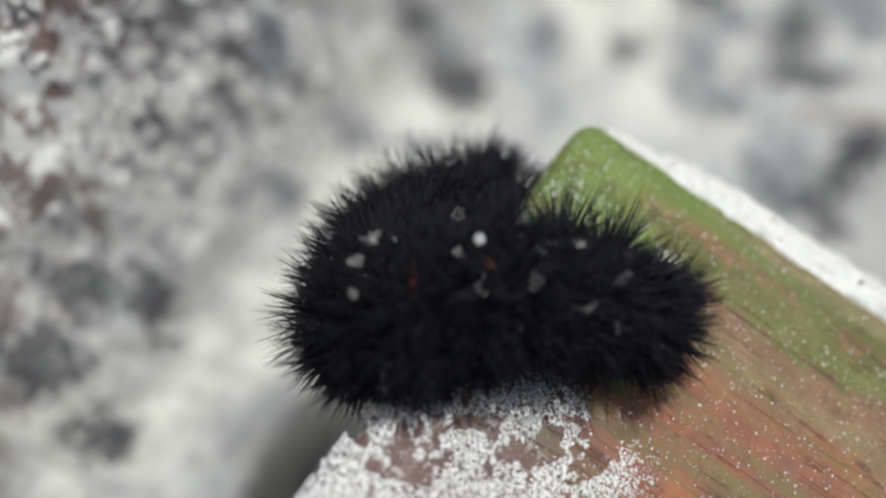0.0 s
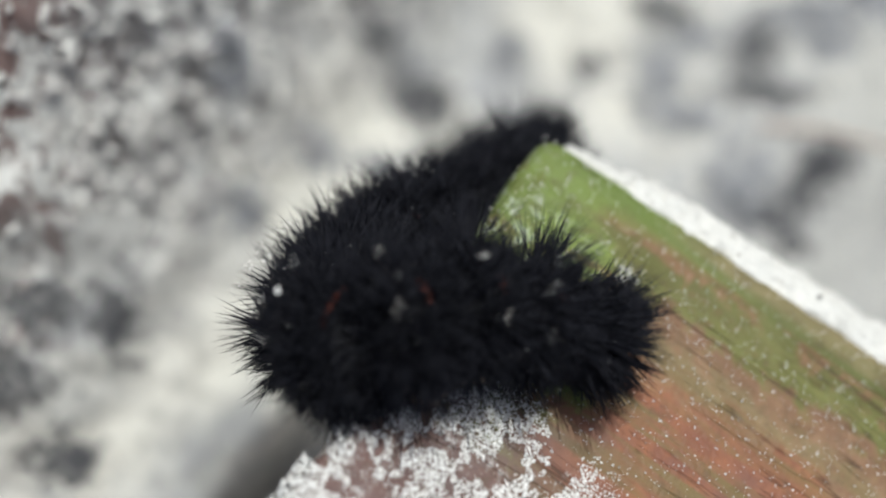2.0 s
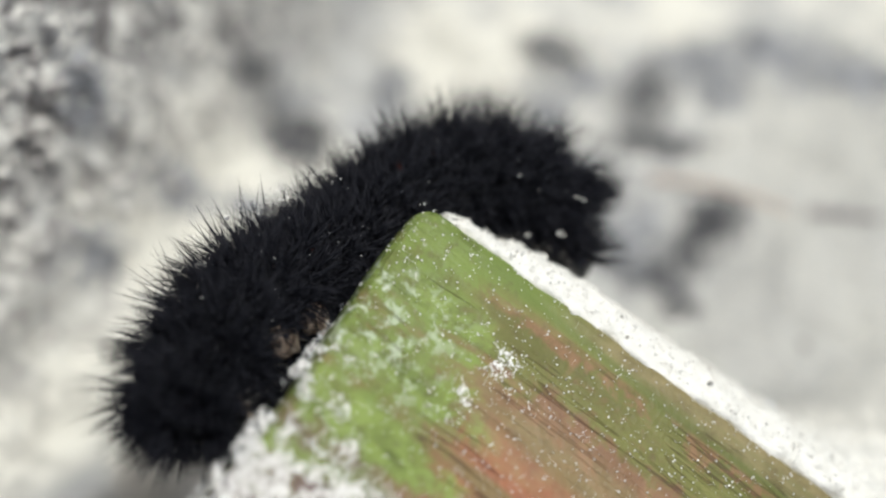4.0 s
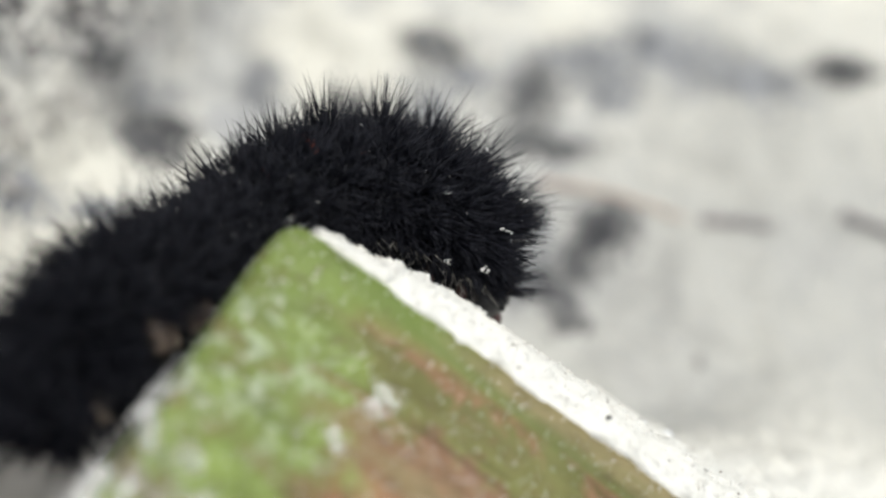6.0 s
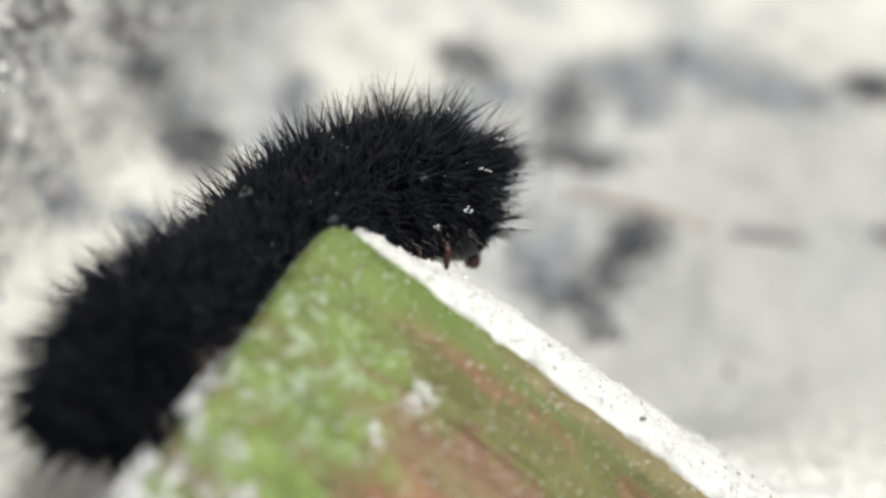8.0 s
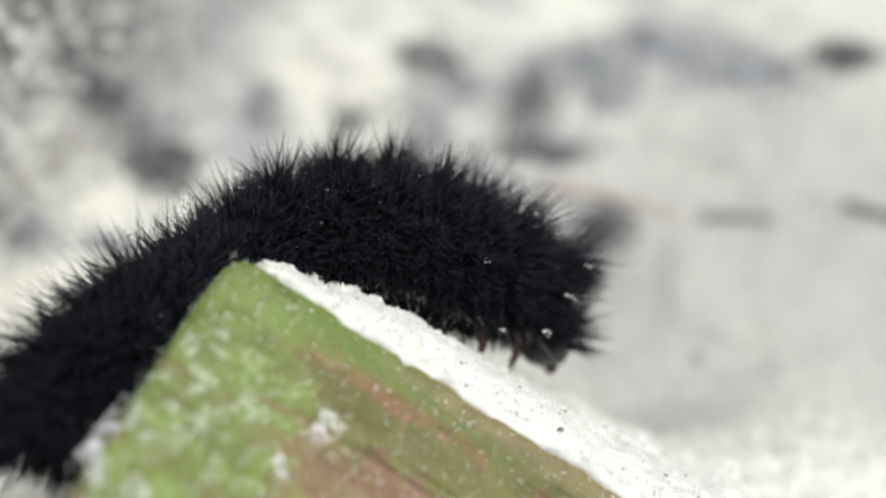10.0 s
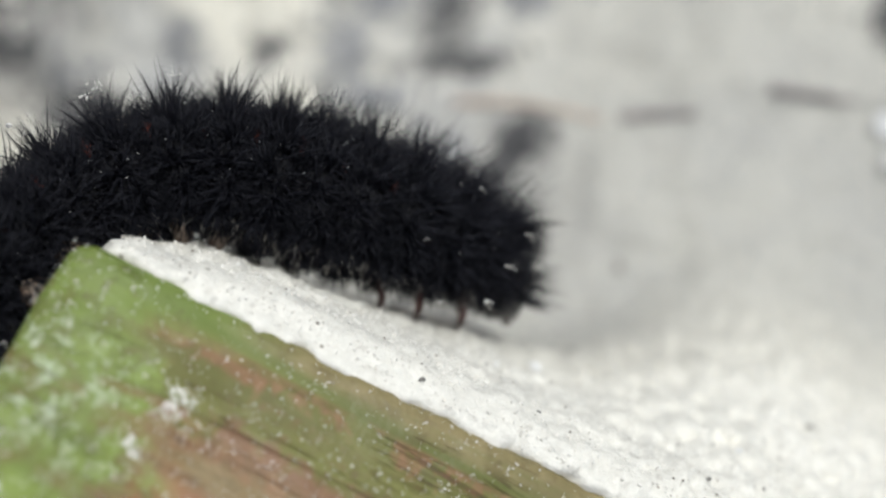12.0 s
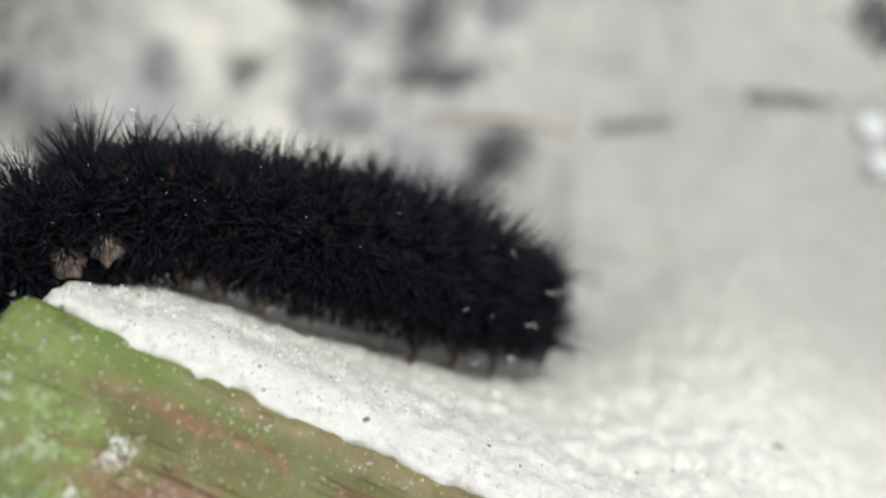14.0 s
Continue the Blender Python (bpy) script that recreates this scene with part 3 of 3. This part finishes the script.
def build_grains():
    rng = random.Random(3)
    verts, faces = [], []
    for _ in range(7000):                                         # on the bank
        x = rng.uniform(-1, 58)
        y = edge_y(x) + abs(rng.gauss(2.5 + 4.5 * ease((x - 12) / 18), 6)) + 0.1
        add_grain(verts, faces, (x * MM, y * MM, (ground_z(x, y) + 0.03) * MM), rng.choice((0.04, 0.05, 0.06, 0.08, 0.13)) * MM, rng)
    ob = mesh_part("sand_grains", verts, faces, BANK_GRAIN, None, "loose pale and dark sand grains on the sand bank")
    tagged(ob, category="sand", kind="stuff")
    verts, faces = [], []
    heaps = ((7.5, -4.7, 1.4), (8.8, -4.9, 1.1), (6.7, -9.3, 1.3), (7.6, -7.9, 0.9), (5.7, -10.4, 0.9), (0.6, -10.2, 1.0), (0.4, -14.0, 1.3), (2.2, -12.6, 0.9), (4.2, -14.4, 0.9))
    n = 0
    while n < 26000:                                               # on the board
        x, y = rng.uniform(-0.9, 42), rng.uniform(-32, 1.5)
        if y > edge_y(x) - 0.4:
            continue
        speck = 0.5 + 0.5 * wave(x, y, 4.2, 2) + 0.5 * wave(x, y, 1.5, 7) + 0.35 * wave(x, y, 0.6, 3)
        field = ease((17 - x) / 8) * ease((-y - 13.6) / 4)
        near = max(math.exp(-((x - a) ** 2 + (y - b) ** 2) / (c * c)) for a, b, c in heaps)
        near = max(near, 0.8 * ease((1.4 - x) / 1.6) * ease((-y - 7) / 4))
        thick = max(1.6 * field * ease((speck - 0.36) / 0.12), 0.95 * near * ease((speck - 0.25) / 0.5), 0.03 + 0.06 * ease((speck - 0.5) / 0.3))
        if rng.random() > thick:
            continue
        add_grain(verts, faces, (x * MM, y * MM, 30.03 * MM), rng.choice((0.05, 0.06, 0.08, 0.11) if thick > 0.5 else (0.03, 0.035, 0.04, 0.05, 0.08)) * MM, rng)
        n += 1
    ob = mesh_part("sand_dust", verts, faces, GRAIN, None, "sparkling white sand grains scattered on the board")
    tagged(ob, category="sand", kind="stuff")


# heaps of soil in the hollows: place, turn, length, width in millimetres
BLACK_CLUMPS = (
    (-13.9, 23.0, 47, 6.6, 4.4),
    (33.0, 64.2, 33, 5.0, 2.2),
    (20.9, 26.6, 30, 2.4, 5.2),
    (21.5, 34.6, 19, 3.4, 4.0),
    (46.6, 60.3, 30, 3.4, 4.6),
    (-20.2, -17.0, 56, 2.8, 3.9),
    (-16.2, -27.2, 41, 3.6, 2.6),
)
DARK_CLUMPS = (
    (-20.8, 22.3, 60, 5.4, 2.2),
    (10.4, 46.0, 14, 3.4, 8.6),
    (0.8, 45.9, 46, 5.2, 3.4),
    (21.3, 30.6, 25, 2.2, 4.0),
    (17.6, 26.5, 25, 2.0, 3.4),
    (-2.3, 36.4, 20, 2.3, 2.5),
    (14.1, 41.0, 19, 6.4, 2.3),
    (-23.0, -27.1, 48, 5.6, 3.5),
    (-24.0, -20.5, 40, 4.0, 2.5),
)
GREY_CLUMPS = (
    (-16.6, 25.4, 63, 6.0, 1.4),
    (12.2, 52.4, 9, 5.3, 4.4),
    (14.8, 28.5, 29, 2.2, 4.9),
    (-10.0, 33.6, 18, 2.8, 4.0),
    (15.9, 49.6, 12, 3.0, 3.4),
    (4.9, 45.2, 20, 4.4, 3.2),
    (3.8, 38.6, 33, 4.6, 8.5),
    (16.8, 30.0, 19, 3.4, 7.5),
    (17.6, 56.5, 14, 7.5, 5.9),
    (26.0, 58.0, 20, 8.0, 5.0),
    (8.5, 34.5, 20, 6.0, 4.0),
    (-25.2, 3.8, 65, 3.4, 3.5),
    (-17.5, 8.0, 40, 4.0, 3.0),
    (-18.5, -2.0, 50, 3.5, 2.5),
    (-13.0, 12.0, 30, 4.0, 2.0),
)


def lump(w, h, tall, seed, u=14, v=8, rough=0.45):
    """An uneven flattened lump."""
    bm = bmesh.new()
    bmesh.ops.create_uvsphere(bm, u_segments=u, v_segments=v, radius=1.0)
    for p in bm.verts:
        k = 1 + rough * noise.noise(p.co * 1.6 + Vector((seed * 3.7, 0, 0))) + 0.5 * rough * noise.noise(p.co * 4 + Vector((0, seed, 0)))
        p.co = Vector((p.co.x * w / 2, p.co.y * h / 2, p.co.z * tall)) * k * MM
    return bm


def add_flake(verts, faces, p, size, rng):
    """A flat uneven crumb of eight sides."""
    k = len(verts)
    lean = Euler((rng.gauss(0, 0.25), rng.gauss(0, 0.25), rng.random() * 6)).to_matrix()
    for z, q in ((-0.25, 0.9), (0.2, 0.8)):
        for j in range(8):
            w = lean @ Vector((math.cos(j * 0.7854) * q * rng.uniform(0.7, 1.4), math.sin(j * 0.7854) * q * rng.uniform(0.6, 1.1), z)) * size
            verts.append((p[0] + w.x, p[1] + w.y, p[2] + w.z))
    faces.append(tuple(range(k + 8, k + 16)))
    faces.extend((k + j, k + (j + 1) % 8, k + 8 + (j + 1) % 8, k + 8 + j) for j in range(8))


def build_twig(a, b, thick, above, material, label):
    """A dry stick, bent a little and thinner towards its far end."""
    bm = bmesh.new()
    rows = []
    za, zb = ground_z(*a), ground_z(*b)
    for i in range(17):
        u = i / 16
        c = Vector((a[0] + (b[0] - a[0]) * u, a[1] + (b[1] - a[1]) * u + 0.12 * math.sin(u * 5), max(za + (zb - za) * u, ground_z(a[0] + (b[0] - a[0]) * u, a[1] + (b[1] - a[1]) * u)) + above * thick))
        q = thick * (1 - 0.45 * u) * (1 + 0.15 * math.sin(i * 2.3))
        rows.append([bm.verts.new(Vector((c.x - 0.4 * q * math.cos(h), c.y + q * math.cos(h), c.z + q * math.sin(h))) * MM) for h in (j * math.pi / 4 for j in range(8))])
    for p, q in zip(rows, rows[1:]):
        for j in range(8):
            bm.faces.new((p[j], p[(j + 1) % 8], q[(j + 1) % 8], q[j]))
    bm.faces.new(rows[0])
    bm.faces.new(rows[-1])
    bmesh.ops.recalc_face_normals(bm, faces=bm.faces)
    tagged(part("twig", bm, material, None, label), category="twig", group="dry twigs on the sand")


def build_litter():
    for clumps, dense, material, name, label in ((BLACK_CLUMPS, 11, BLACK_DEBRIS, "black_soil", "very dark humus crumbs lying in hollows of the sand"),
                                                 (DARK_CLUMPS, 8, DEBRIS, "dark_soil", "dark grey crumbly soil scattered on the sand"),
                                                 (GREY_CLUMPS, 6, PALE_DEBRIS, "grey_soil", "pale grey crumbly soil scattered on the sand")):
        verts, faces = [], []
        for i, (x, y, turn, w, h) in enumerate(clumps):
            heap = random.Random(i)
            c, sn = math.cos(radians(turn)), math.sin(radians(turn))
            for _ in range(int(50 + w * h * dense)):
                px, py = heap.gauss(0, 0.34) * w, heap.gauss(0, 0.34) * h
                size = heap.uniform(0.2, 0.45) * min(1.0, 0.35 + 0.3 * min(w, h))
                gx, gy = x + px * c - py * sn, y + px * sn + py * c
                add_flake(verts, faces, (gx * MM, gy * MM, (ground_z(gx, gy) + 0.10) * MM), size * MM, heap)
        tagged(mesh_part(name, verts, faces, material, None, label, True), category="soil", kind="stuff")
    for i, (x, y, w) in enumerate(((45.2, 15.3, 0.55), (37.5, 6.4, 0.4), (38.2, 9.6, 0.36), (23.3, 7.6, 0.3), (34.1, 11.5, 0.34), (26.6, 5.1, 0.3), (19.4, 2.9, 0.45), (30.3, 15.5, 0.7), (32.6, 26.5, 1.1), (41.5, 8.0, 0.3), (43.0, 11.4, 0.3), (36.0, 8.4, 0.25))):
        ob = part("grit", lump(w, w * 0.65, w * 0.3, i + 60, 10, 6, 0.3), GRIT, None, "tiny dark grit grain lying on the sand bank")
        ob.matrix_basis = pose(x * MM, y * MM, (ground_z(x, y) + w * 0.12) * MM, 0, 0, 37 * i)
        tagged(ob, category="grit", group="dark grit on the sand bank")
    for i, (x, y, w) in enumerate(((26.9, 10.3, 0.62), (40.0, 10.2, 0.34), (24.0, 8.2, 0.3))):
        ob = part("quartz_grain", lump(w * 1.3, w * 0.9, w * 0.4, i + 80, 8, 5, 0.5), PEBBLE, None, "bright white quartz grain on the sand bank", False)
        ob.matrix_basis = pose(x * MM, y * MM, (ground_z(x, y) + w * 0.2) * MM, 12, 0, 51 * i)
        tagged(ob, category="grain", group="bright quartz grains")
    for i, (x, y, w) in enumerate(((49.3, 50.5, 2.9), (51.3, 47.4, 2.6))):
        ob = part("pebble", lump(w, w * 0.8, w * 0.3, i + 40, rough=0.25), PEBBLE, None, "small rounded white pebble on the sand")
        ob.matrix_basis = pose(x * MM, y * MM, (ground_z(x, y) + w * 0.15) * MM, 0, 0, 20 * i)
        tagged(ob, category="pebble", group="white pebbles")
    build_twig((14.8, 36.6), (26.5, 38.9), 0.32, 1.6, TWIG, "short dry pinkish twig lying on the sand")
    build_twig((28.0, 39.9), (33.2, 42.6), 0.55, 0.5, DARK_TWIG, "stub of a dark grey weathered twig on the sand")
    build_twig((38.0, 47.2), (46.0, 51.6), 0.50, 0.5, DARK_TWIG, "thin dark brown weathered twig on the sand")
    # crumbs of caked sand on the dark soil
    rng = random.Random(11)
    verts, faces = [], []
    n = 0
    while n < 2600:
        x, y = rng.uniform(-58, -15), rng.uniform(-40, 34)
        if rng.random() > ease((-x - 15) / 14) * ease((y + 20) / 10) * ease(0.62 + 1.0 * wave(x, y, 5, 12)):
            continue
        w = rng.choice((0.35, 0.4, 0.5, 0.6, 0.75, 0.95))
        bm = lump(w * rng.uniform(0.9, 2.6), w * rng.uniform(0.6, 1.0), w * 0.25, n, 8, 5, 0.9)
        m = pose(x * MM, y * MM, (ground_z(x, y) + 0.12 * w) * MM, rng.uniform(-15, 15), rng.uniform(-15, 15), rng.uniform(0, 360))
        k = len(verts)
        bm.verts.index_update()
        verts.extend(tuple(m @ p.co) for p in bm.verts)
        faces.extend(tuple(k + p.index for p in f.verts) for f in bm.faces)
        bm.free()
        n += 1
    ob = mesh_part("sand_crumbs", verts, faces, CRUMB, None, "pale crumbs of caked sand on dark soil", True)
    tagged(ob, category="sand", kind="stuff")


build_ground()
build_litter()
build_board()
build_caterpillar()
build_grains()


# ---- what moves ----
CORNER = nearest(-2.8, 3.5)


def hug(t):
    """How closely the front of the body keeps to the wall while it feels its way round the corner."""
    return 1 - ease((t - 1.9) / 2.3)


def keep_close(t, s, u):
    """How far the body is drawn in towards its support."""
    early = 3.8 * hug(t) * ease((s - CORNER + 17) / 14)
    bend = 2.0 * (1 - ease((t - 10.5) / 1.2)) * ease((t - 2.5) / 1.5) * math.exp(-((s - CORNER + 2) / 10) ** 2)
    droop = 1.5 * ease((u - 0.72) / 0.28) * (1 - ease((t - 8.4) / 1.6)) * ease((t - 2.5) / 1.5)
    rest = 0.3 * ease((t - 9.4) / 1.4) * ease((u - 0.6) / 0.3) - ease((t - 11.2) / 1.6) * (0.3 + 0.15 * ease((u - 0.45) / 0.35))
    raised = ease((t - 6.6) / 0.7) * (1 - ease((t - 8.2) / 1.2))
    lift = 1.0 * ease((0.42 - u) / 0.3) * ease((t - 3.0) / 1.4) * (1 - ease((t - 8.6) / 1.6)) * (1 - 1.2 * raised)
    stout = 0.9 * (1 - ease((t - 1.8) / 1.4)) * ease((0.6 - u) / 0.2)
    dip = 1.5 * math.exp(-((t - 10.2) / 0.8) ** 2) * math.exp(-((s - CORNER - 3) / 9) ** 2)
    dip += 0.9 * math.exp(-((t - 10.4) / 0.45) ** 2) * ease((u - 0.6) / 0.3) + 0.2 * ease((t - 11.6) / 1.2) * ease((u - 0.82) / 0.15)
    close = 1.2 * raised * ease((u - 0.2) / 0.25) * ease((0.95 - u) / 0.25)
    return early + close + dip - stout + bend * (1 - 0.5 * raised) + droop * (1 - raised) + rest - lift - 0.9 * raised * ease((u - 0.7) / 0.3)


def motions():
    home = CHAIN[0].parent.matrix_basis.inverted()
    for k, ob in enumerate(CHAIN):
        rows = []
        for i in range(57):
            t = i * 0.25
            head, tail = crawl(t)
            u = (k + 0.5) / (SEGMENTS + 0.3)
            s = tail + (head - tail) * u
            ripple = math.sin(2 * math.pi * (t / 1.1 - u * 1.4))
            p, ahead, out = on_track(s + 0.25 * ripple)
            if k == SEGMENTS:
                p = p - out * 1.9
            p = p + out * 0.25 * ripple - out * keep_close(t, s, u)
            side = out.cross(ahead).normalized()
            up = ahead.cross(side).normalized()
            m = Matrix((ahead, side, up)).transposed().to_4x4()
            rows.append((t, home @ Matrix.Translation(p * MM) @ m))
        walk(ob, rows)


motions()
